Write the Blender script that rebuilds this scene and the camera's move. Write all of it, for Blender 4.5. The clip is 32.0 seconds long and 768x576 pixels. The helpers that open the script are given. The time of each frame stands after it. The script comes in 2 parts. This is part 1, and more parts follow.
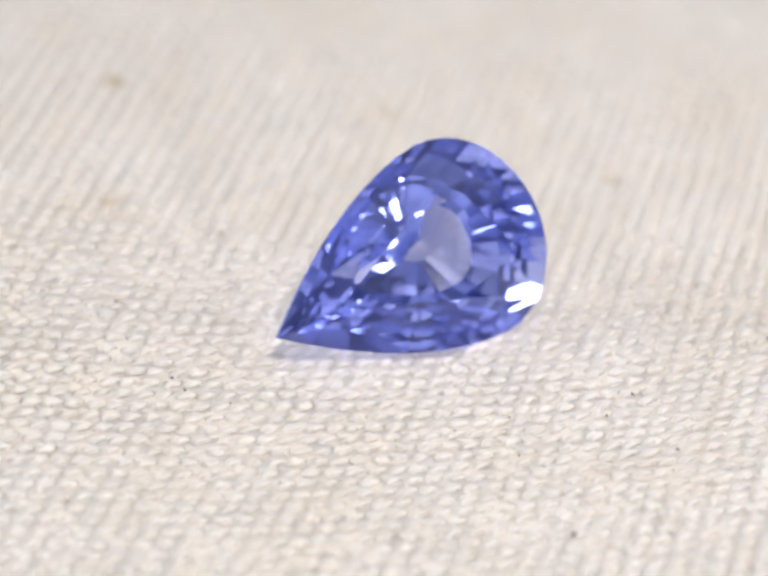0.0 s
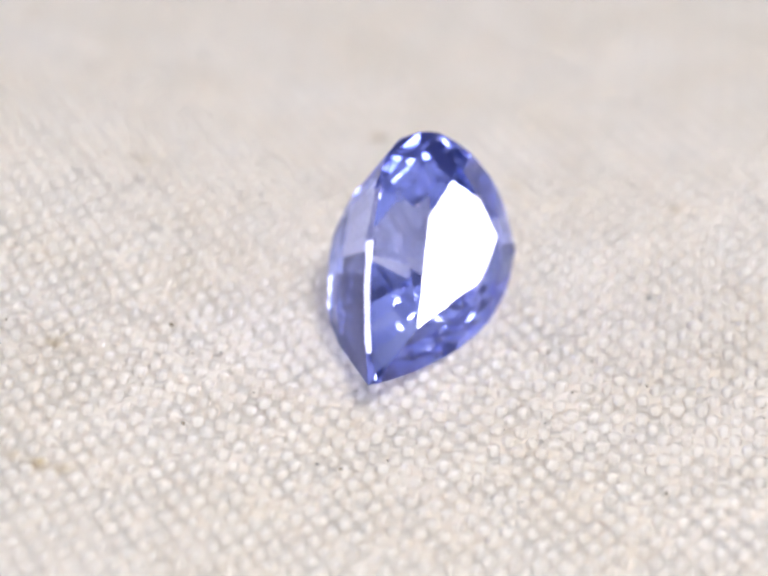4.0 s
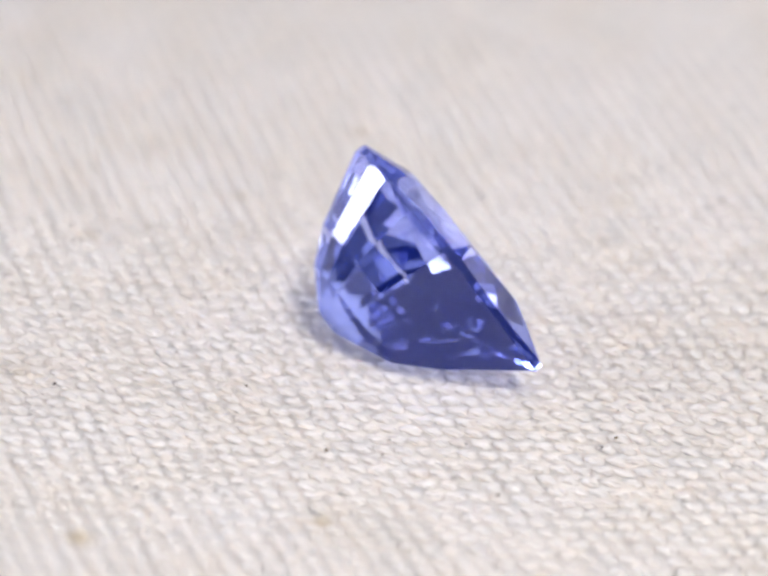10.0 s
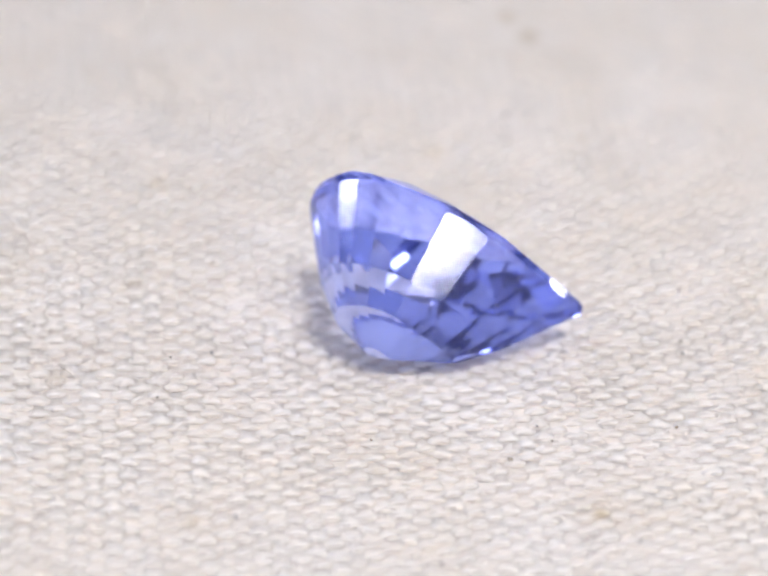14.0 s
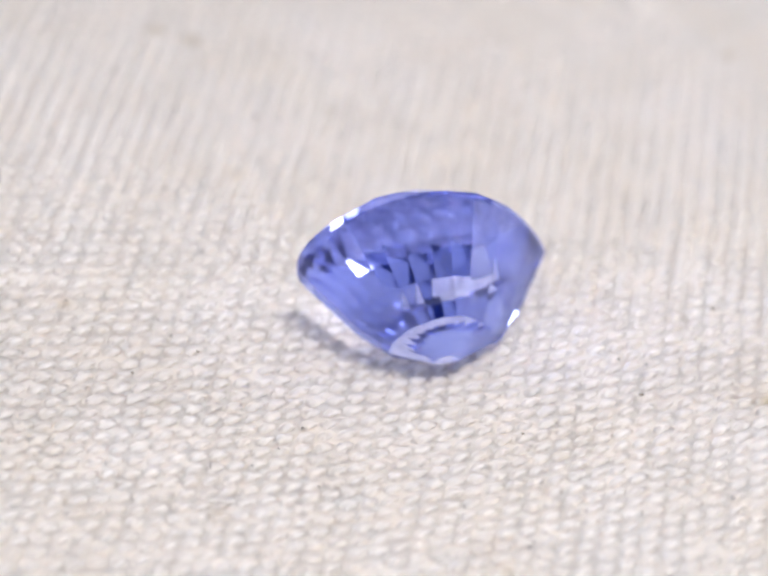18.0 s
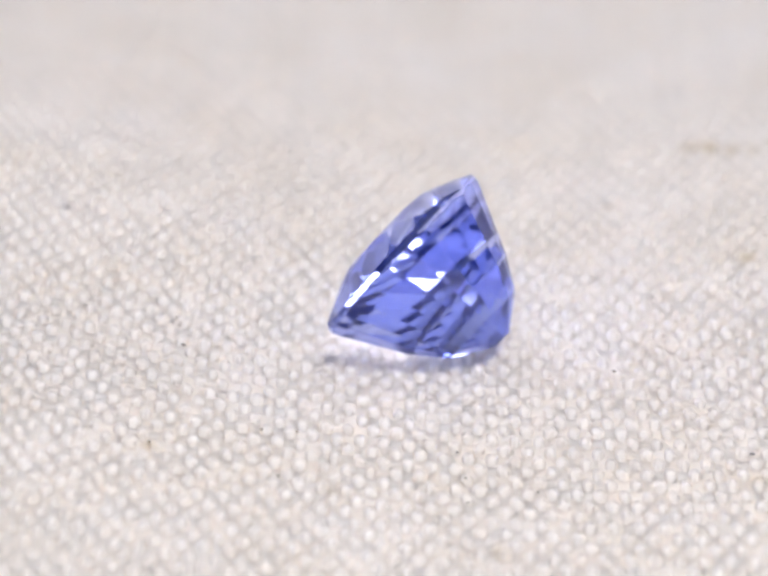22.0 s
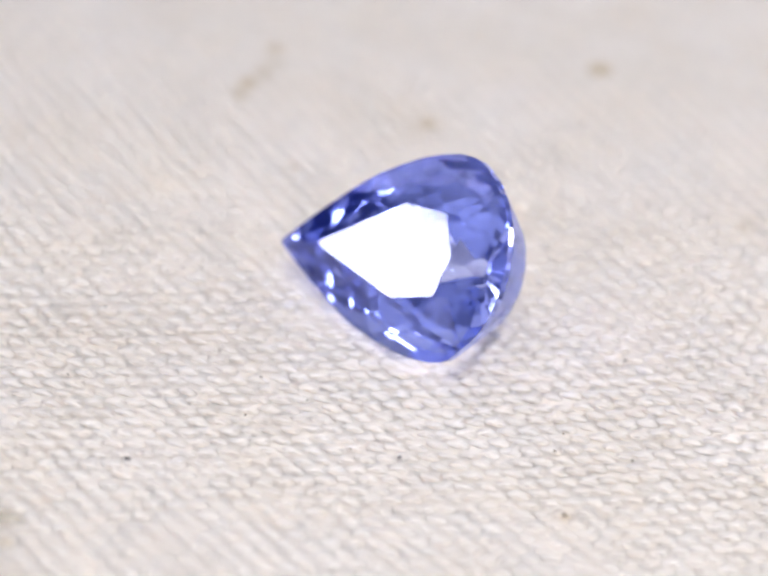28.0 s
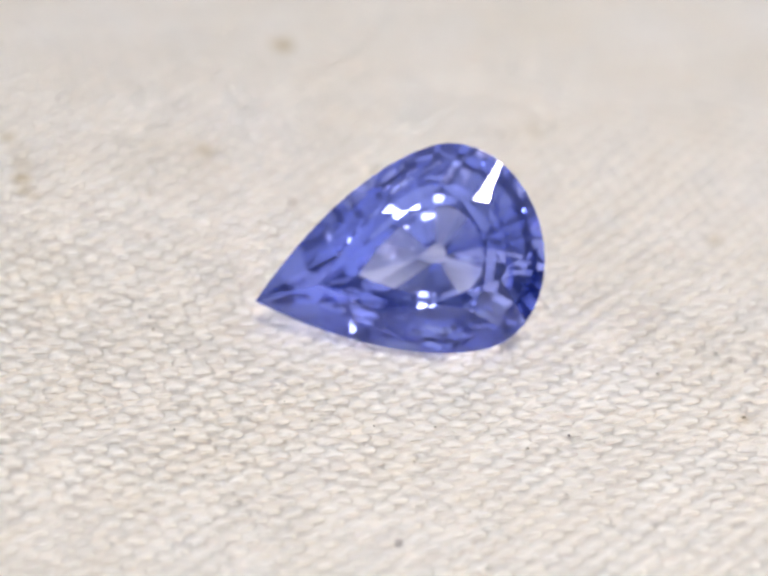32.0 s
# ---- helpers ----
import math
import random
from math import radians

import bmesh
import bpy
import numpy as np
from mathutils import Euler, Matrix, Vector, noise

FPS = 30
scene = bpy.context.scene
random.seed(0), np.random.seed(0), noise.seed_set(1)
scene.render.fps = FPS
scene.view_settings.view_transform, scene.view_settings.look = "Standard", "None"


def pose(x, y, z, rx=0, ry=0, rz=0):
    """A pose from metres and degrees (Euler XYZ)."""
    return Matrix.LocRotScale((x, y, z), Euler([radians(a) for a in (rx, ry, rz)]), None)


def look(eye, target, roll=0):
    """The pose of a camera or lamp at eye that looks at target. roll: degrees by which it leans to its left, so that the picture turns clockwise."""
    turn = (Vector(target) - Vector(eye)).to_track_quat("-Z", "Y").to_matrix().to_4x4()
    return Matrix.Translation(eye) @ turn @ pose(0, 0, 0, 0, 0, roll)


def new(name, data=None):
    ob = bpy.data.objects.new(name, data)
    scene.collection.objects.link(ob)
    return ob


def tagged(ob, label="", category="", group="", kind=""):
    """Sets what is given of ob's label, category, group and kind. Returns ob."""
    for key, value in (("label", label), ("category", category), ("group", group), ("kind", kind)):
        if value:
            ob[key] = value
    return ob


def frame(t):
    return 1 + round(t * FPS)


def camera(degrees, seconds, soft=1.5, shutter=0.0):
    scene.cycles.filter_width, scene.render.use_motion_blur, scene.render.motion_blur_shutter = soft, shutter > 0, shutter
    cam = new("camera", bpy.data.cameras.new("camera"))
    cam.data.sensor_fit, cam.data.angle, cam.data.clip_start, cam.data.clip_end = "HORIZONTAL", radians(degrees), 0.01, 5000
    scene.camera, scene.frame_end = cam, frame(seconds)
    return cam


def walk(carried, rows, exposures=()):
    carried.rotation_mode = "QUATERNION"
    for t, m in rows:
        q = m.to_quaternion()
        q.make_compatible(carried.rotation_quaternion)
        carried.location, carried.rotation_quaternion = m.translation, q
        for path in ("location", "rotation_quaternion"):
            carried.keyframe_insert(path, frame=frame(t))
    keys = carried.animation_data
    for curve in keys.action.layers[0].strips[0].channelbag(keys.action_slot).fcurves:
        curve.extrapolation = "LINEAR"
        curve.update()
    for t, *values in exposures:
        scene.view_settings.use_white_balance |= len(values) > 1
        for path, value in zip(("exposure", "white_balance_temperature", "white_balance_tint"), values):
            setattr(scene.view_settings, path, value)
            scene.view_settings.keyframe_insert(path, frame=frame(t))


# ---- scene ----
MM = 0.001
UNIT = 5.75 * MM                 # the stone is 8.4 mm long and 6.0 mm wide

# ---- camera: a macro camera on a stand, it never moves ----
cam = camera(14.381, 32.0, 3.0)
cam.data.dof.use_dof = True
cam.data.dof.focus_distance = 0.0846
cam.data.dof.aperture_fstop = 52.0
STAND = pose(0.0, -0.073417, 0.049733, 56.5528, 0.0, 0.7958) @ pose(0, 0, 0, 0, 0, 3.7539)
walk(cam, [(0.0, STAND), (32.0, STAND)], exposures=(
    (0.0, 0.0, 6800, 9), (3.0, 0.0, 6760, 10), (8.0, 0.0, 6540, 12), (19.0, 0.0, 6560, 12.5), (28.0, 0.0, 6580, 12), (30.0, 0.0, 6760, 10.5), (32.0, -0.03, 6790, 9)))

# turn of the small turntable, seconds and degrees
TURN = (
    (0, 0.00), (0.5, 4.50), (1, 10.82), (1.5, 15.18), (2, 20.59), (2.5, 25.88), (3, 31.59), (3.5, 36.97),
    (5.5, 57.18), (6, 62.35), (6.5, 67.59), (7, 72.65), (7.5, 78.06), (8, 83.29), (8.5, 87.56), (9, 93.96),
    (9.5, 98.12), (10, 103.54), (10.5, 108.86), (11, 114.28), (11.5, 118.39), (12, 124.69), (12.5, 129.03), (13, 135.22),
    (13.5, 139.50), (14, 144.66), (14.5, 149.96), (16.5, 169.85), (17, 175.46), (17.5, 180.67), (18, 186.19), (18.5, 191.46),
    (19, 196.93), (19.5, 201.09), (20, 207.38), (20.5, 211.77), (21, 217.01), (21.5, 222.46), (22, 227.63), (22.5, 232.82),
    (23, 238.07), (23.5, 242.11), (24, 248.62), (24.5, 252.92), (25, 258.25), (25.5, 263.61), (27.5, 290.60), (28, 295.76),
    (28.5, 301.06), (29, 306.16), (29.5, 310.39), (30, 316.46), (30.5, 320.64), (31, 325.88), (31.5, 331.16), (32, 336.53),
)


def turned(m=Matrix.Identity(4)):
    return [(t, pose(0, 0, 0, 0, 0, a) @ m) for t, a in TURN]


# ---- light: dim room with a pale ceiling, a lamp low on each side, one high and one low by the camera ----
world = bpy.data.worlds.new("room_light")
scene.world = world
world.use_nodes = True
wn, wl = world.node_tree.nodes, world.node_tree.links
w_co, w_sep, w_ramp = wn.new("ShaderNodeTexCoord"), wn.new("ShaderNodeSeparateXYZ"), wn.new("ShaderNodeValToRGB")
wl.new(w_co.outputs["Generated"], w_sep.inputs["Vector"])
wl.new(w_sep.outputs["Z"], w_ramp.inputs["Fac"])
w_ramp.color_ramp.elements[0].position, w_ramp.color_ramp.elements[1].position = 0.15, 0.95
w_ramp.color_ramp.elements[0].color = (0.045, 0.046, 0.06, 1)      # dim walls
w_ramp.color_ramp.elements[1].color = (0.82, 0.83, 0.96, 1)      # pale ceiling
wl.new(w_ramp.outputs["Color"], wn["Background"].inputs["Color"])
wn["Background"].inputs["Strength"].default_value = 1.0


def area_lamp(name, place, target, size, size_y, watts, colour):
    data = bpy.data.lights.new(name, "AREA")
    data.shape, data.size, data.size_y, data.energy, data.color = "RECTANGLE", size, size_y, watts, colour
    ob = new(name, data)
    ob.matrix_world = look(place, target)
    return ob


area_lamp("lamp_left", (-0.225, 0.012, 0.039), (0, 0, 0.003), 0.078, 0.054, 0.27, (0.90, 0.92, 1.0))
area_lamp("lamp_right", (0.143, 0.044, 0.014), (0, 0, 0.003), 0.052, 0.030, 0.125, (1.0, 0.98, 0.95))
area_lamp("lamp_above", (0.031, -0.050, 0.127), (0.001, -0.001, 0), 0.031, 0.031, 0.182, (1.0, 0.94, 0.845))
area_lamp("lamp_front", (0.090, -0.116, 0.026), (0, 0, 0.003), 0.017, 0.015, 0.018, (1.0, 0.97, 0.93))


# ---- materials ----
def sag(x, y):
    """Height of the cloth: a shallow dish that flattens towards the rim (metres)."""
    u, v = x / UNIT, y / UNIT
    q = 0.0328 * u * u - 0.0282 * u * v + 0.020 * v * v - 0.0172 * v
    return UNIT * 0.45 * np.tanh(q / 0.45)


def material(name):
    m = bpy.data.materials.new(name)
    m.use_nodes = True
    return m, m.node_tree.nodes, m.node_tree.links, m.node_tree.nodes["Principled BSDF"]


def cotton(name, colour, stains, lay):
    m, n, l, p = material(name)
    p.inputs["Roughness"].default_value = 0.9
    p.inputs["Sheen Weight"].default_value = 0.2
    p.inputs["Subsurface Weight"].default_value = 0.8
    p.inputs["Subsurface Radius"].default_value = (1.0, 0.9, 0.8)
    p.inputs["Subsurface Scale"].default_value = 0.0014
    tc = n.new("ShaderNodeTexCoord")
    tc.object = cloth
    info = n.new("ShaderNodeObjectInfo")
    big = n.new("ShaderNodeTexNoise")
    big.inputs["Scale"].default_value = 260
    big.inputs["Detail"].default_value = 3
    l.new(tc.outputs["Object"], big.inputs["Vector"])
    ramp = n.new("ShaderNodeValToRGB")
    ramp.color_ramp.elements[0].position, ramp.color_ramp.elements[1].position = 0.3, 0.75
    ramp.color_ramp.elements[0].color = (colour[0] * 0.93, colour[1] * 0.90, colour[2] * 0.84, 1)
    ramp.color_ramp.elements[1].color = (*colour, 1)
    l.new(big.outputs["Fac"], ramp.inputs["Fac"])
    mix = n.new("ShaderNodeMix")
    mix.data_type, mix.blend_type = "RGBA", "MULTIPLY"
    mix.inputs["Factor"].default_value = 0.05
    l.new(ramp.outputs["Color"], mix.inputs["A"])
    l.new(info.outputs["Random"], mix.inputs["B"])
    colour_out = mix.outputs["Result"]
    warp = n.new("ShaderNodeTexNoise")
    warp.inputs["Scale"].default_value, warp.inputs["Detail"].default_value = 900, 3
    l.new(tc.outputs["Object"], warp.inputs["Vector"])
    total = None
    for u, v, size, dark in stains:
        dist = n.new("ShaderNodeVectorMath")
        dist.operation = "DISTANCE"
        dist.inputs[1].default_value = (u * UNIT, v * UNIT, float(sag(u * UNIT, v * UNIT)) - 0.1 * MM)
        l.new(tc.outputs["Object"], dist.inputs[0])
        rim = n.new("ShaderNodeMath")
        rim.operation = "MULTIPLY_ADD"
        rim.inputs[1].default_value = 0.9 * size * UNIT
        l.new(warp.outputs["Fac"], rim.inputs[0])
        l.new(dist.outputs["Value"], rim.inputs[2])
        fade = n.new("ShaderNodeMapRange")
        fade.inputs["From Min"].default_value, fade.inputs["From Max"].default_value = 0.45 * size * UNIT, 1.3 * size * UNIT
        fade.inputs["To Min"].default_value, fade.inputs["To Max"].default_value = dark, 0.0
        l.new(rim.outputs["Value"], fade.inputs["Value"])
        if total is None:
            total = fade.outputs["Result"]
        else:
            add = n.new("ShaderNodeMath")
            add.operation = "MAXIMUM"
            l.new(total, add.inputs[0])
            l.new(fade.outputs["Result"], add.inputs[1])
            total = add.outputs["Value"]
    soil = n.new("ShaderNodeMix")
    soil.data_type = "RGBA"
    l.new(total, soil.inputs["Factor"])
    l.new(colour_out, soil.inputs["A"])
    soil.inputs["B"].default_value = (0.47, 0.34, 0.15, 1)
    l.new(soil.outputs["Result"], p.inputs["Base Color"])
    turn = n.new("ShaderNodeMapping")
    turn.vector_type = "TEXTURE"
    turn.inputs["Rotation"].default_value = (0, 0, radians(lay))
    turn.inputs["Scale"].default_value = (4.0, 1.0, 1.0)
    l.new(tc.outputs["Object"], turn.inputs["Vector"])
    fine = n.new("ShaderNodeTexNoise")
    fine.inputs["Scale"].default_value = 16000
    fine.inputs["Detail"].default_value = 3
    l.new(turn.outputs["Vector"], fine.inputs["Vector"])
    bump = n.new("ShaderNodeBump")
    bump.inputs["Strength"].default_value, bump.inputs["Distance"].default_value = 0.2, 0.00006
    l.new(fine.outputs["Fac"], bump.inputs["Height"])
    l.new(bump.outputs["Normal"], p.inputs["Normal"])
    return m


def plain(name, colour, rough=0.7, alpha=1.0):
    m, n, l, p = material(name)
    p.inputs["Roughness"].default_value = rough
    noise_t = n.new("ShaderNodeTexNoise")
    noise_t.inputs["Scale"].default_value = 4000
    tc = n.new("ShaderNodeTexCoord")
    l.new(tc.outputs["Object"], noise_t.inputs["Vector"])
    ramp = n.new("ShaderNodeValToRGB")
    ramp.color_ramp.elements[0].color = (*[c * 0.6 for c in colour], 1)
    ramp.color_ramp.elements[1].color = (*[min(1, c * 1.3) for c in colour], 1)
    l.new(noise_t.outputs["Fac"], ramp.inputs["Fac"])
    l.new(ramp.outputs["Color"], p.inputs["Base Color"])
    p.inputs["Alpha"].default_value = alpha
    return m


cloth = tagged(new("cotton_cloth"), "cream plain-woven cotton cloth with small brown stains", "cloth")
STAINS = ((-2.56, 0.22, 0.08, 0.6), (-2.37, 0.08, 0.10, 0.6), (-2.31, -0.03, 0.09, 1.0), (-2.24, -0.12, 0.09, 0.75), (-2.44, 0.17, 0.10, 0.4), (-1.78, 1.90, 0.11, 1.0), (-1.67, 0.78, 0.09, 0.7), (1.02, 1.56, 0.08, 0.5), (1.77, -0.02, 0.07, 0.5), (-0.62, 1.12, 0.08, 0.3), (0.9, -1.3, 0.12, 0.25), (-0.25, 2.02, 0.09, 0.4), (1.30, 0.72, 0.08, 0.25), (0.35, -1.95, 0.09, 0.25), (1.33, -2.56, 0.09, 0.5), (1.13, -2.50, 0.10, 0.5), (-1.98, -2.62, 0.10, 0.5))
COTTON = cotton("cream_cotton_warp", (0.88, 0.815, 0.765), STAINS, 44 + 30)
COTTON_WEFT = cotton("cream_cotton_weft", (0.87, 0.81, 0.765), STAINS, 134 + 30)
BACKING = cotton("cream_cotton_backing", (0.87, 0.81, 0.76), STAINS, 12)
SPECK = plain("brown_speck", (0.20, 0.16, 0.105))
SPECK_BLACK = plain("black_speck", (0.06, 0.055, 0.06))
LINT = plain("tan_lint", (0.42, 0.36, 0.26))
WOOD = plain("grey_table", (0.35, 0.35, 0.36))

SAPPHIRE, _n, _l, _p = material("blue_sapphire")
_g = _n.new("ShaderNodeBsdfGlass")
_g.inputs["Color"].default_value = (0.755, 0.795, 1.0, 1)
_g.inputs["Roughness"].default_value = 0.0
_g.inputs["IOR"].default_value = 1.77
_silk_glow = _n.new("ShaderNodeBsdfDiffuse")                 # faint silk that scatters blue, added to stand for light glowing inside the stone
_silk_glow.inputs["Color"].default_value = (0.06, 0.14, 0.85, 1)
_silk_glow_t = _n.new("ShaderNodeBsdfTranslucent")
_silk_glow_t.inputs["Color"].default_value = (0.06, 0.14, 0.85, 1)
_m1, _m2 = _n.new("ShaderNodeMixShader"), _n.new("ShaderNodeMixShader")
_m1.inputs["Fac"].default_value, _m2.inputs["Fac"].default_value = 0.5, 0.026
_l.new(_silk_glow.outputs["BSDF"], _m1.inputs[1])
_l.new(_silk_glow_t.outputs["BSDF"], _m1.inputs[2])
_l.new(_g.outputs["BSDF"], _m2.inputs[1])
_l.new(_m1.outputs["Shader"], _m2.inputs[2])
_l.new(_m2.outputs["Shader"], _n["Material Output"].inputs["Surface"])


def part(name, bm, mat, parent, label=""):
    me = bpy.data.meshes.new(name)
    bm.to_mesh(me)
    bm.free()
    me.materials.append(mat)
    ob = new(name, me)
    ob.parent = parent
    return tagged(ob, label)


# ---- table top under everything ----
bm = bmesh.new()
bmesh.ops.create_grid(bm, x_segments=1, y_segments=1, size=1.5)
ground = part("ground", bm, WOOD, None)
ground.location.z = -0.004
tagged(ground, "plain grey table top under the cloth", "table top", kind="structure")

# ---- woven cotton cloth on the turntable ----
WARP, WEFT = 0.328 * MM, 0.477 * MM      # spacing of the two thread systems
HALF = 26.4 * MM

def yarn(name, start, along, length, step, phase, sides, per, width, thick, lift, bulge, seed):
    """One thread of the weave: waves over and under the threads that it crosses."""
    rg = np.random.default_rng(seed)
    n = int(length / step * per)
    s = np.linspace(-length / 2, length / 2, n + 1)
    ph = rg.uniform(0, 6.28, 6)
    u = (s / step + phase) * math.pi
    side = 0.014 * MM * np.sin(s * 700 + ph[0]) + 0.016 * MM * np.sin(s * 1900 + ph[1])
    k = 1 + 0.08 * np.sin(s * 1300 + ph[2]) + 0.07 * np.sin(s * 3900 + ph[3]) + rg.normal(0, 0.035, n + 1) + bulge * np.cos(u)
    across = np.array((-along[1], along[0]))
    mid = np.array(start) + s[:, None] * np.array(along) + side[:, None] * across
    z = lift * (np.cos(u) + 0.10 * np.sin(s * 2500 + ph[4])) + rg.normal(0, 0.005 * MM, n + 1)
    a = np.arange(sides) / sides * 2 * math.pi
    p = np.zeros((n + 1, sides, 3))
    off = width / 2 * k[:, None] * np.cos(a)
    p[..., :2] = mid[:, None, :] + off[..., None] * across
    p[..., 2] = z[:, None] + thick / 2 * k[:, None] * np.sin(a) + sag(p[..., 0], p[..., 1])
    i, j = np.meshgrid(np.arange(n), np.arange(sides), indexing="ij")
    v0, v1 = i * sides + j, i * sides + (j + 1) % sides
    f = np.stack([v0, v1, v1 + sides, v0 + sides], -1).reshape(-1, 4)
    me = bpy.data.meshes.new(name)
    origin = np.array((*start, 0.0))
    me.vertices.add(p.size // 3)
    me.vertices.foreach_set("co", (p.reshape(-1, 3) - origin).ravel())
    me.loops.add(f.size)
    me.loops.foreach_set("vertex_index", f.ravel().astype(np.int32))
    me.polygons.add(len(f))
    me.polygons.foreach_set("loop_start", np.arange(0, f.size, 4, dtype=np.int32))
    me.polygons.foreach_set("use_smooth", np.ones(len(f), dtype=bool))
    me.update(calc_edges=True)
    me.materials.append(COTTON if name == "warp_thread" else COTTON_WEFT)
    ob = new(name, me)
    ob.parent = cloth
    ob.location = (*start, 0.0)
    return ob


DEPTH = 0.14 * MM
ex, ey = Vector((math.cos(radians(44)), math.sin(radians(44)))), Vector((-math.sin(radians(44)), math.cos(radians(44))))
rnd = random.Random(5)
for i in range(int(2 * HALF / WARP) + 1):
    y = -HALF + i * WARP + rnd.gauss(0, 0.009 * MM)
    size = math.sqrt(max(0.02, 1 - (y / HALF / 1.06) ** 2)) * 2 * HALF
    yarn("warp_thread", ey * y, ex, size, WEFT, i % 2, 9, 8, rnd.uniform(0.285, 0.315) * MM, 0.135 * MM, 0.046 * MM, 0.19, i).location.z = -DEPTH
for i in range(int(2 * HALF / WEFT) + 1):
    x = (i - int(HALF / WEFT)) * WEFT
    size = math.sqrt(max(0.02, 1 - (x / HALF / 1.06) ** 2)) * 2 * HALF
    odd = (i - int(HALF / WEFT) + 1) % 2
    shift = (HALF / WARP) % 2
    yarn("weft_thread", ex * (x + rnd.gauss(0, 0.008 * MM)), ey, size, WARP, odd + shift, 6, 4, rnd.uniform(0.49, 0.54) * MM, 0.13 * MM, 0.004 * MM, 0.02, 500 + i).location.z = -DEPTH - 0.028 * MM

# backing sheet, added so the gaps between the threads stay pale
bm = bmesh.new()
bmesh.ops.create_grid(bm, x_segments=60, y_segments=60, size=60 * MM)
for v in bm.verts:
    v.co.z = float(sag(v.co.x, v.co.y))
part("backing", bm, BACKING, cloth, "plain cotton sheet added under the weave to lighten its gaps").location.z = -0.112 * MM


def on_cloth(u, v, lift=0.0):
    return Vector((u * UNIT, v * UNIT, float(sag(u * UNIT, v * UNIT)) + lift))


def speck(u, v, size, seed, mat):
    rs = random.Random(seed)
    bm = bmesh.new()
    bmesh.ops.create_icosphere(bm, subdivisions=2, radius=1)
    sx, sy = rs.uniform(0.7, 1.4), rs.uniform(0.6, 1.0)
    for w in bm.verts:
        w.co *= 1 + 0.35 * noise.noise(w.co * 1.7 + Vector((seed, 0, 0)))
        w.co = Vector((w.co.x * sx, w.co.y * sy, w.co.z * 0.5)) * size * MM
    ob = part("dirt_speck", bm, mat, cloth)
    ob.matrix_basis = Matrix.Translation(on_cloth(u, v, -0.005 * MM)) @ pose(0, 0, 0, 0, 0, rs.uniform(0, 180))


def fibre(u, v, length, turn, seed, mat, name="lint_fibre"):
    """A loose curled hair of lint on the weave."""
    rs = random.Random(seed)
    bm = bmesh.new()
    rings, n = [], 12
    bend, wave = rs.uniform(-1.2, 1.2), rs.uniform(0, 6)
    x = y = 0.0
    d = -bend / 2
    for i in range(n + 1):
        r = 0.012 * MM * (1 - 0.6 * abs(2 * i / n - 1) ** 3)
        x, y = x + math.cos(d) * length * MM / n, y + math.sin(d) * length * MM / n
        d += bend / n + 0.25 * math.sin(wave + i * 0.9)
        z = 0.02 * MM * (1 + math.sin(i * 0.8 + wave))
        nx, ny = -math.sin(d), math.cos(d)
        rings.append([bm.verts.new((x + nx * r * math.cos(a), y + ny * r * math.cos(a), z + r * math.sin(a))) for a in (0, 1.57, 3.14, 4.71)])
    for p, q in zip(rings, rings[1:]):
        for k in range(4):
            bm.faces.new((p[k], p[(k + 1) % 4], q[(k + 1) % 4], q[k]))
    bm.faces.new(rings[0][::-1])
    bm.faces.new(rings[-1])
    ob = part(name, bm, mat, cloth)
    ob.matrix_basis = Matrix.Translation(on_cloth(u, v, 0.02 * MM)) @ pose(0, 0, 0, 0, 0, turn)


SPECKS = (
    (0.78, -1.81, 0.095), (-0.58, -1.46, 0.05), (-1.06, 0.65, 0.075), (0.22, -0.93, 0.055), (1.24, 0.18, 0.07), (-1.17, -0.67, 0.06),
    (-1.52, -0.08, 0.075), (-1.10, -0.76, 0.085), (0.53, -1.13, 0.055), (1.77, -0.03, 0.08), (-1.94, 0.87, 0.06), (-1.79, 1.03, 0.05),
    (1.43, 0.50, 0.06), (0.55, 1.35, 0.05), (1.28, -1.07, 0.065), (-0.39, 1.87, 0.07), (1.22, -1.81, 0.06), (1.56, -2.10, 0.07), (0.86, 1.19, 0.05),
    (0.95, -0.76, 0.05), (1.08, -0.56, 0.06), (0.48, -0.79, 0.045), (-0.02, -1.84, 0.06), (-0.45, 0.94, 0.05), (-0.60, 2.47, 0.06),
    (-1.36, 1.59, 0.05), (1.11, 0.29, 0.055), (0.74, -1.72, 0.035), (-0.87, -0.83, 0.05), (-2.31, 0.62, 0.05), (2.35, 0.9, 0.06), (-0.2, -2.5, 0.06),
    (-0.25, -0.96, 0.04), (-1.54, -1.76, 0.055), (0.69, 2.76, 0.08), (-0.99, 0.33, 0.05), (-1.12, 0.39, 0.05), (0.73, 1.05, 0.05), (-0.06, -1.04, 0.04), (-1.06, -0.03, 0.045), (0.61, 0.88, 0.05),
)
for i, (u, v, size) in enumerate(SPECKS):
    speck(u, v, size * 0.8, i, SPECK if i % 5 else SPECK_BLACK)
fibre(1.06, 1.17, 0.45, 100, 3, SPECK)
fibre(1.07, 1.50, 0.75, 160, 8, SPECK)
fibre(-1.67, 0.75, 0.8, 40, 11, LINT)
fibre(-0.25, 2.0, 0.7, 120, 14, LINT)
fibre(0.6, -1.5, 0.6, 20, 17, COTTON)


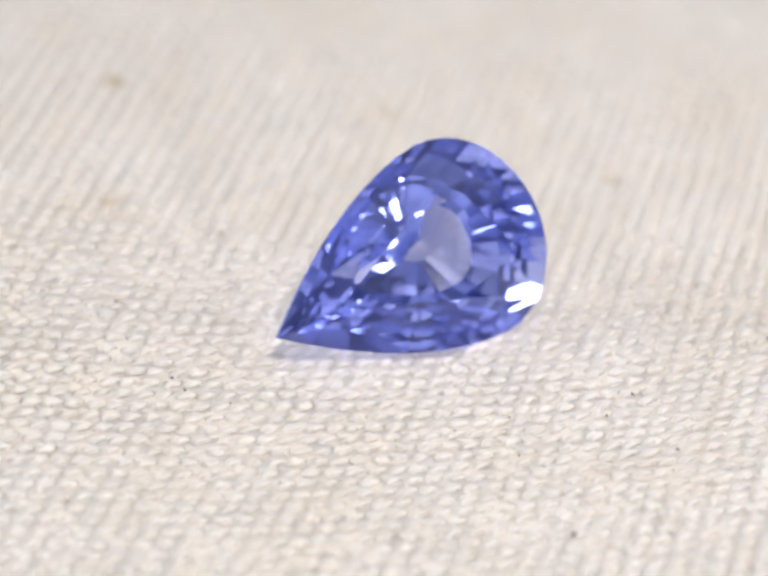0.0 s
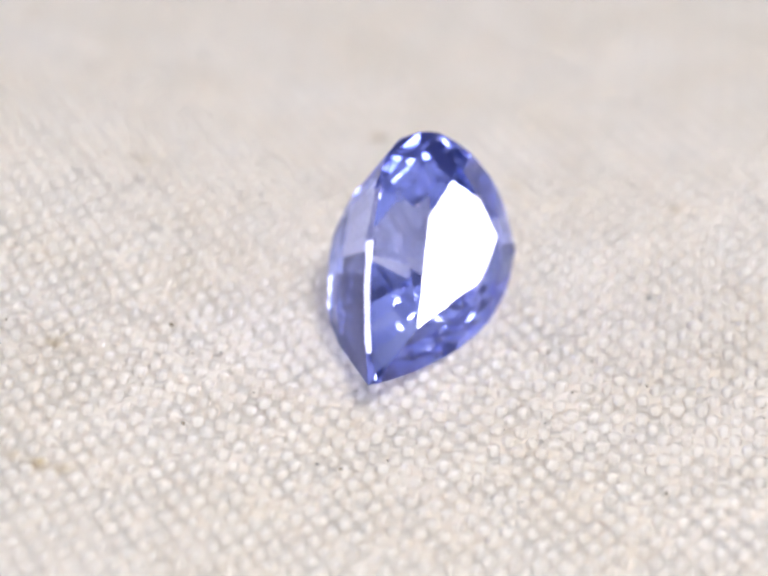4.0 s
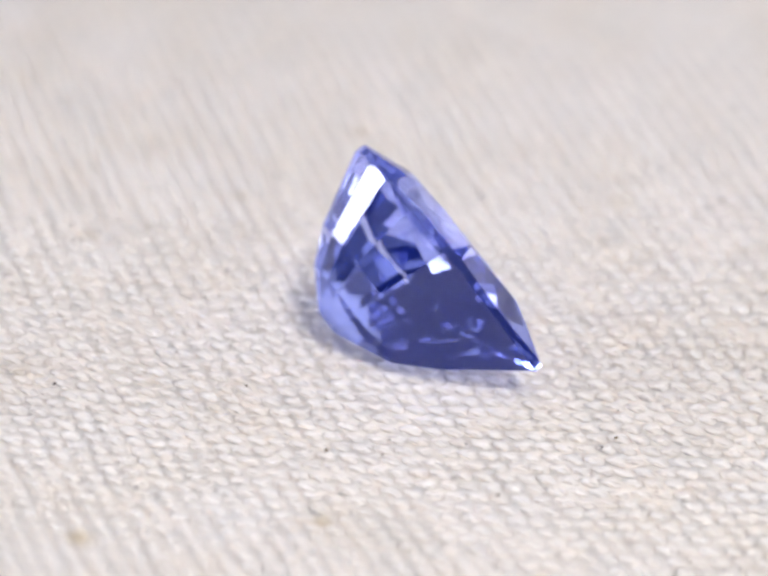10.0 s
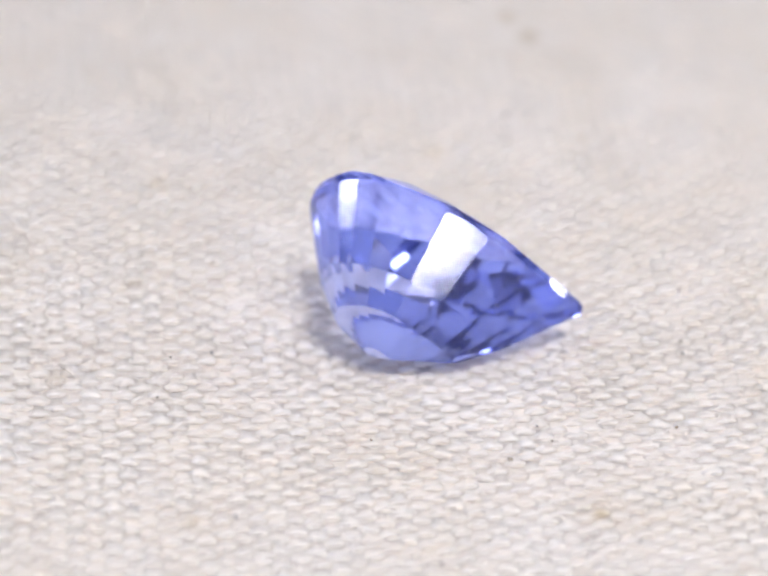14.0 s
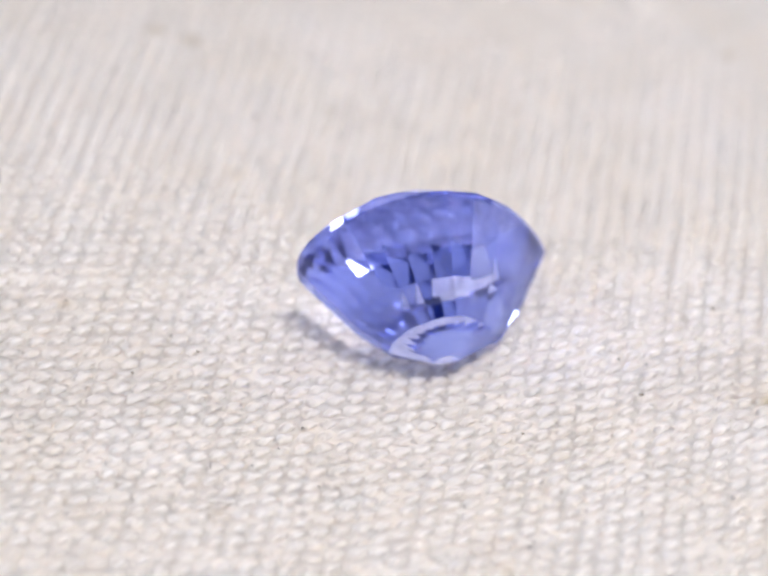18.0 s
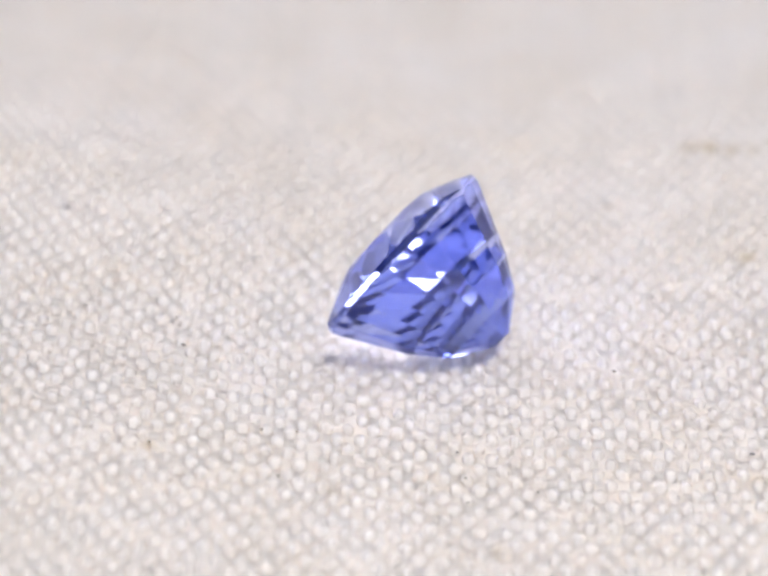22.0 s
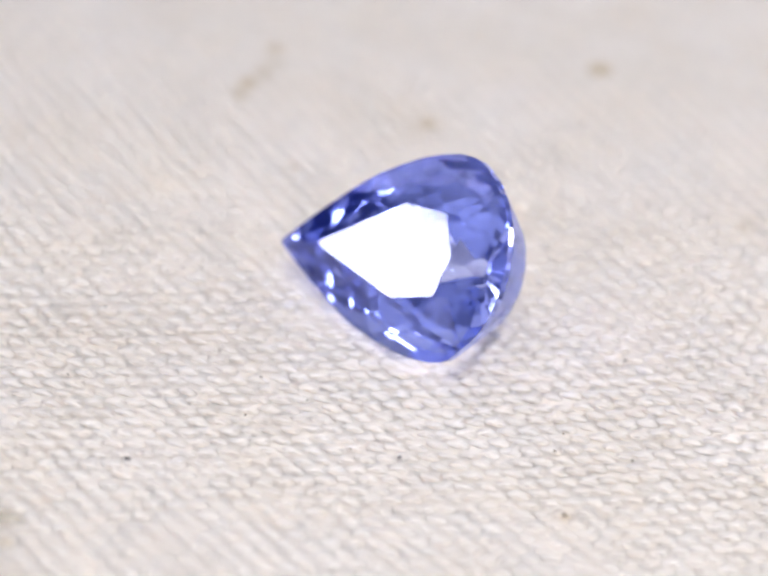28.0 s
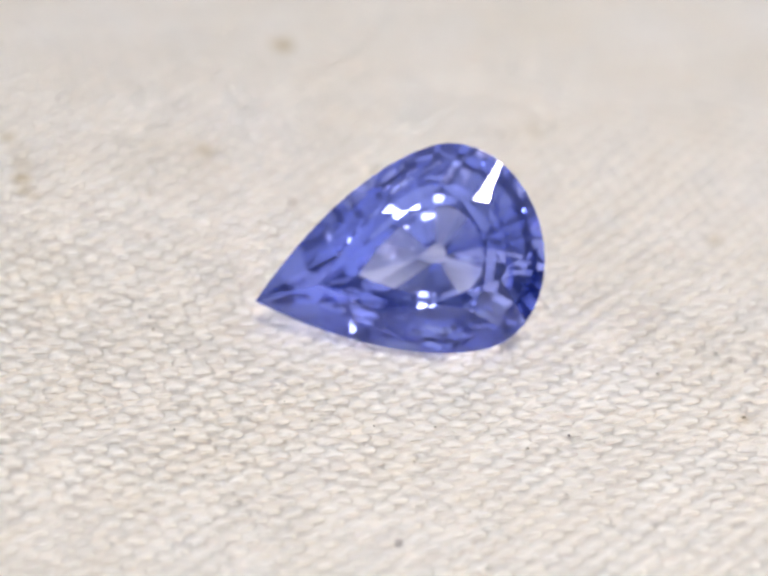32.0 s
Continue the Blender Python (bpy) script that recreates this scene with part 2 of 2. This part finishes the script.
def fuzz(count, reach_mm, seed):
    """Fine cotton hairs standing off the yarns, too many to count."""
    rg = np.random.default_rng(seed)
    seg = 6
    r = reach_mm * MM * np.sqrt(rg.uniform(0, 1, count))
    a = rg.uniform(0, 2 * math.pi, count)
    x, y = r * np.cos(a), r * np.sin(a)
    d = rg.uniform(0, 2 * math.pi, count)
    length = rg.uniform(0.25, 0.9, count) * MM
    curl = rg.normal(0, 0.45, count)
    high = rg.uniform(0.01, 0.10, count) * MM
    thin = rg.uniform(0.004, 0.008, count) * MM
    pts = np.zeros((count, seg + 1, 3, 3))
    for k in range(seg + 1):
        s = k / seg
        z = sag(x, y) - 0.03 * MM + high * math.sin(math.pi * s)
        for c, (du, dz) in enumerate(((-1, -0.5), (1, -0.5), (0, 1))):
            pts[:, k, c, 0] = x - np.sin(d) * thin * du
            pts[:, k, c, 1] = y + np.cos(d) * thin * du
            pts[:, k, c, 2] = z + thin * dz
        x, y = x + np.cos(d) * length / seg, y + np.sin(d) * length / seg
        d = d + curl + rg.normal(0, 0.2, count)
    base = np.arange(count)[:, None, None] * (seg + 1) * 3
    k, c = np.meshgrid(np.arange(seg), np.arange(3), indexing="ij")
    v0, v1 = base + (k * 3 + c)[None], base + (k * 3 + (c + 1) % 3)[None]
    faces = np.stack([v0, v1, v1 + 3, v0 + 3], -1).reshape(-1, 4)
    me = bpy.data.meshes.new("cotton_fuzz")
    me.from_pydata(pts.reshape(-1, 3).tolist(), [], faces.tolist())
    me.polygons.foreach_set("use_smooth", [True] * len(me.polygons))
    me.materials.append(COTTON)
    ob = new("cotton_fuzz", me)
    ob.parent = cloth
    return tagged(ob, "fine loose cotton hairs on the weave", kind="stuff")


fuzz(15000, 21, 77)
for i in range(40):
    a, r = rnd.uniform(0, 6.28), 3.0 * math.sqrt(rnd.uniform(0.06, 1))
    fibre(r * math.cos(a), r * math.sin(a), rnd.uniform(0.4, 1.0), rnd.uniform(0, 360), 100 + i, COTTON)

# ---- the faceted stone ----
Lt, Rr, Wd, Pw = 1.0577, 0.4115, 1.0413, 1.7331
TABLE_Z, STAR_Z = 0.13, 0.108
# corners of the pavilion's sides along half the rim, from the round end to the tip
STEPS = ((-0.405, 0.075), (-0.382, 0.19), (-0.335, 0.30), (-0.255, 0.41), (-0.15, 0.492), (-0.02, 0.517), (0.2, 0.49), (0.45, 0.402), (0.70, 0.264), (0.90, 0.127), (1.0577, 0.0))


def outline():
    side = []
    for i in range(24):
        x = Lt * (1 - i / 24)
        side.append((x, Wd / 2 * (1 - (x / Lt) ** Pw)))
    for i in range(25):
        a = i / 24 * math.pi / 2
        side.append((-Rr * math.sin(a), Wd / 2 * math.cos(a)))
    return side + [(x, -y) for x, y in side]


OUT = outline()


def reach(points, ux, uy):
    return max(x * ux + y * uy for x, y in points)


def azimuths(shift, n_tip, n_round):
    """Outward directions round the pear outline."""
    out = []
    for i in range(n_tip):
        s = (i + shift) / n_tip
        x = Lt * (1 - s)
        slope = Wd / 2 * Pw / Lt * (x / Lt) ** (Pw - 1)
        out.append(math.atan2(1, slope))
    for i in range(n_round + 1):
        a = (i + shift) / n_round * math.pi / 2
        if a <= math.pi / 2 + 1e-6:
            out.append(math.atan2(Rr * math.cos(a), -Wd / 2 * math.sin(a)))
    both = out + [-a for a in out]
    return sorted(set(round(a % (2 * math.pi), 4) for a in both))


def gemstone():
    """The stone, cut plane by plane as on a lapidary's wheel; faces carry the kind of facet."""
    bm = bmesh.new()
    bmesh.ops.create_cube(bm, size=4)
    kind = bm.faces.layers.int.new("kind")
    rs = random.Random(21)

    def cut(co, no, k):
        r = bmesh.ops.bisect_plane(bm, geom=bm.verts[:] + bm.edges[:] + bm.faces[:], dist=1e-6, plane_co=co, plane_no=no, clear_outer=True)
        edges = [e for e in r["geom_cut"] if isinstance(e, bmesh.types.BMEdge)]
        if len(edges) > 2:
            for f in bmesh.ops.contextual_create(bm, geom=edges)["faces"]:
                f[kind] = k

    def slope(a, low, high, k, push=0.0, loose=0.0):
        """Cuts a facet that faces azimuth a, through two rings: (points, scale, dx, z)."""
        a += radians(rs.uniform(-1, 1) * loose)
        ux, uy = math.cos(a), math.sin(a)
        (p1, s1, d1, z1), (p2, s2, d2, z2) = low, high
        r1, r2 = s1 * reach(p1, ux, uy) + d1 * ux, s2 * reach(p2, ux, uy) + d2 * ux
        nr, nz = (z2 - z1), (r1 - r2)
        if nr < 0:
            nr, nz = -nr, -nz
        tip = math.atan2(nz, nr) + radians(rs.uniform(-0.6, 0.6) * loose)
        cut(((r1 + push) * ux, (r1 + push) * uy, z1), (math.cos(tip) * ux, math.cos(tip) * uy, math.sin(tip)), k)

    def flat(p, q, r, k):
        """Cuts the plane through three points, outward from the stone's heart."""
        p, q, r = Vector(p), Vector(q), Vector(r)
        no = (q - p).cross(r - p).normalized()
        cut(p, no if no.dot(p - Vector((0.15, 0, -0.1))) > 0 else -no, k)

    # girdle, a narrow rim of many small facets
    for a in azimuths(0.5, 9, 9):
        ux, uy = math.cos(a), math.sin(a)
        r = reach(OUT, ux, uy)
        cut((r * ux, r * uy, 0), (ux, uy, 0), 3)
    # pavilion: three rows of steps on the same sides, closing on the culet
    low = (OUT, 1.0, 0.0, -0.02)
    ring1 = (OUT, 0.6574, 0.0458, -0.3762)
    ring2 = (OUT, 0.44, 0.09, -0.538)
    culet = (OUT, 0.06, 0.15, -0.6728)
    for upper, lower, loose in ((low, ring1, 0.25), (ring1, ring2, 0.8), (ring2, culet, 0.6)):
        for (x0, y0), (x1, y1) in zip(STEPS, STEPS[1:]):
            for m in (-1, 1):
                slope(m * math.atan2(x1 - x0, y0 - y1), upper, lower, 4, 0.0, loose)
        slope(math.pi, upper, lower, 4, 0.0, loose)
    # crown: table, stars on its edges, kites on its corners, paired rim facets
    cut((0, 0, TABLE_Z), (0, 0, 1), 1)
    for m in (-1, 1):
        c1, c2, c3, c4 = [(x, m * y, TABLE_Z) for x, y in ((0.73, 0.0), (0.187, 0.238), (-0.082, 0.207), (-0.152, 0.0))]
        a1, a2, a3 = (0.43, m * 0.234, STAR_Z), (-0.03, m * 0.328, STAR_Z), (-0.2, m * 0.168, STAR_Z)

        def rim(x, y, z):
            return (x, m * y, z)

        for p, q, r in ((c1, c2, a1), (c2, c3, a2), (c3, c4, a3)):
            flat(p, q, r, 2)
        flat(c2, rim(0.43, 0.234, 0.114), rim(0.25, 0.476, 0.026), 2)
        flat(c3, rim(-0.175, 0.4675, 0.02), rim(-0.265, 0.411, 0.02), 2)
        flat(c1, a1, rim(0.93, 0.104, 0.03), 2)
        flat(c1, rim(0.93, 0.104, 0.045), rim(1.05, 0.0, 0.022), 2)
        flat(a1, rim(0.93, 0.104, 0.02), rim(0.55, 0.352, 0.02), 2)
        flat(a1, rim(0.55, 0.352, 0.026), rim(0.25, 0.476, 0.014), 2)
        flat(a2, rim(0.25, 0.476, 0.02), rim(0.012, 0.5205, -0.006), 2)
        flat(a2, rim(0.012, 0.5205, -0.006), rim(-0.22, 0.44, 0.02), 2)
        flat(a3, rim(-0.22, 0.44, 0.027 - 0.007 * m), rim(-0.366, 0.238, 0.0275 - 0.0115 * m), 2)      # the rim is uneven at the round end
        flat(a3, rim(-0.366, 0.238, 0.019), rim(-0.4115, 0.0, 0.033), 2)
    flat(c4, (-0.4115, 0.05, 0.02), (-0.4115, -0.05, 0.02), 2)
    cut((0, 0, -0.6728 + 0.012), (0, 0, -1), 5)
    bmesh.ops.remove_doubles(bm, verts=bm.verts[:], dist=1e-5)
    bmesh.ops.recalc_face_normals(bm, faces=bm.faces[:])
    bmesh.ops.scale(bm, verts=bm.verts[:], vec=(UNIT, UNIT, UNIT))
    return bm, kind


gem = tagged(new("gemstone"), "pale blue faceted pear-cut sapphire lying tilted on the cloth", "gemstone")
whole, kind = gemstone()
FACETS = {1: ("table_facet", "flat polished top facet of the stone"), 2: ("crown_facet", ""), 3: ("girdle_facet", "narrow rim facet of the stone"), 4: ("pavilion_facet", ""), 5: ("culet_facet", "small flat at the foot of the stone")}
for i, f in enumerate(whole.faces):
    bm = bmesh.new()
    bm.faces.new([bm.verts.new(v.co) for v in f.verts])
    name, label = FACETS[f[kind]]
    part(name, bm, SAPPHIRE, gem, label).visible_shadow = f.calc_center_median().z < (-0.33 if i % 2 else -0.05) * UNIT      # the clear stone lets much of the lamps' light through
whole.free()
SEAT = Matrix([[-0.8265, 0.5042, 0.25034, 0.001108], [-0.45844, -0.34479, -0.81912, 0.000136], [-0.32669, -0.79177, 0.51611, 0.003022], [0, 0, 0, 1]])


# ---- a tiny fly that darts past in front ----
def ball(sx, sy, sz, dx=0.0, dy=0.0, dz=0.0, seed=0):
    bm = bmesh.new()
    bmesh.ops.create_icosphere(bm, subdivisions=3, radius=1)
    for w in bm.verts:
        w.co *= 1 + 0.05 * noise.noise(w.co * 2 + Vector((seed, 0, 0)))
        w.co = Vector((w.co.x * sx + dx, w.co.y * sy + dy, w.co.z * sz + dz)) * MM
    return bm


def wing(side):
    bm = bmesh.new()
    rim = []
    for i in range(18):
        a = i / 18 * 2 * math.pi
        x = 0.62 * (1 + math.cos(a)) * side
        y = 0.24 * math.sin(a) * (0.6 + 0.4 * math.cos(a) ** 2) - 0.12 * abs(x)
        rim.append((x * MM, y * MM, 0.10 * MM * abs(x)))
    top = [bm.verts.new(p) for p in rim]
    low = [bm.verts.new((x, y, z - 0.012 * MM)) for x, y, z in rim]
    bm.faces.new(top)
    bm.faces.new(low[::-1])
    for i in range(18):
        bm.faces.new((top[i], low[i], low[(i + 1) % 18], top[(i + 1) % 18]))
    return bm


FLY_DARK = plain("dark_fly_shell", (0.15, 0.12, 0.08), 0.5)
FLY_TAN = plain("tan_fly_belly", (0.42, 0.30, 0.16), 0.5)
FLY_WING = plain("smoky_fly_wing", (0.34, 0.33, 0.28), 0.3, 0.38)
fly = tagged(new("fruit_fly"), "tiny tan fly with dark smoky wings darting past", "insect")
part("thorax", ball(0.24, 0.32, 0.26, 0, 0.30, 0.28, 1), FLY_DARK, fly, "dark thorax")
part("abdomen", ball(0.27, 0.55, 0.25, 0, -0.45, 0.24, 2), FLY_TAN, fly, "tan belly")
part("head", ball(0.20, 0.15, 0.18, 0, 0.72, 0.26, 3), FLY_DARK, fly, "dark head")
for side in (-1, 1):
    w = part("wing", wing(side), FLY_WING, fly, "smoky translucent wing")
    w.location = (0.10 * MM * side, 0.30 * MM, 0.50 * MM)
    for k in range(3):
        bm = ball(0.30, 0.025, 0.025, 0, 0, 0, 9 + k)
        leg = part("leg", bm, FLY_DARK, fly, "thin dark leg")
        leg.matrix_basis = pose(0.36 * MM * side, (0.45 - 0.25 * k) * MM, 0.12 * MM, 0, 28 * side, (18 - 20 * k) * side)
FLIGHT = (
    (0, -80.00, -14.00, -4.00, 0, -80),
    (27.5, -80.00, -14.00, -4.00, 0, -80),
    (27.9, -13.64, -15.73, 2.88, 30, -15),
    (28, -10.38, -14.46, 2.88, 30, -15),
    (28.1, -6.34, -12.57, 2.88, 30, -15),
    (28.2, -2.02, -11.94, 2.88, 30, -15),
    (28.3, -1.82, -12.04, 2.88, 30, -15),
    (28.4, 7.63, -12.23, 2.88, 30, -15),
    (28.5, 12.67, -12.59, 2.88, 30, -15),
    (28.9, 80.00, -14.00, -4.00, 0, -80),
    (32, 80.00, -14.00, -4.00, 0, -80),
)


def motions():
    walk(cloth, turned())
    walk(gem, turned(SEAT))
    walk(fly, [(t, pose(x * MM, y * MM, z * MM, rx, 0, rz)) for t, x, y, z, rx, rz in FLIGHT])


motions()
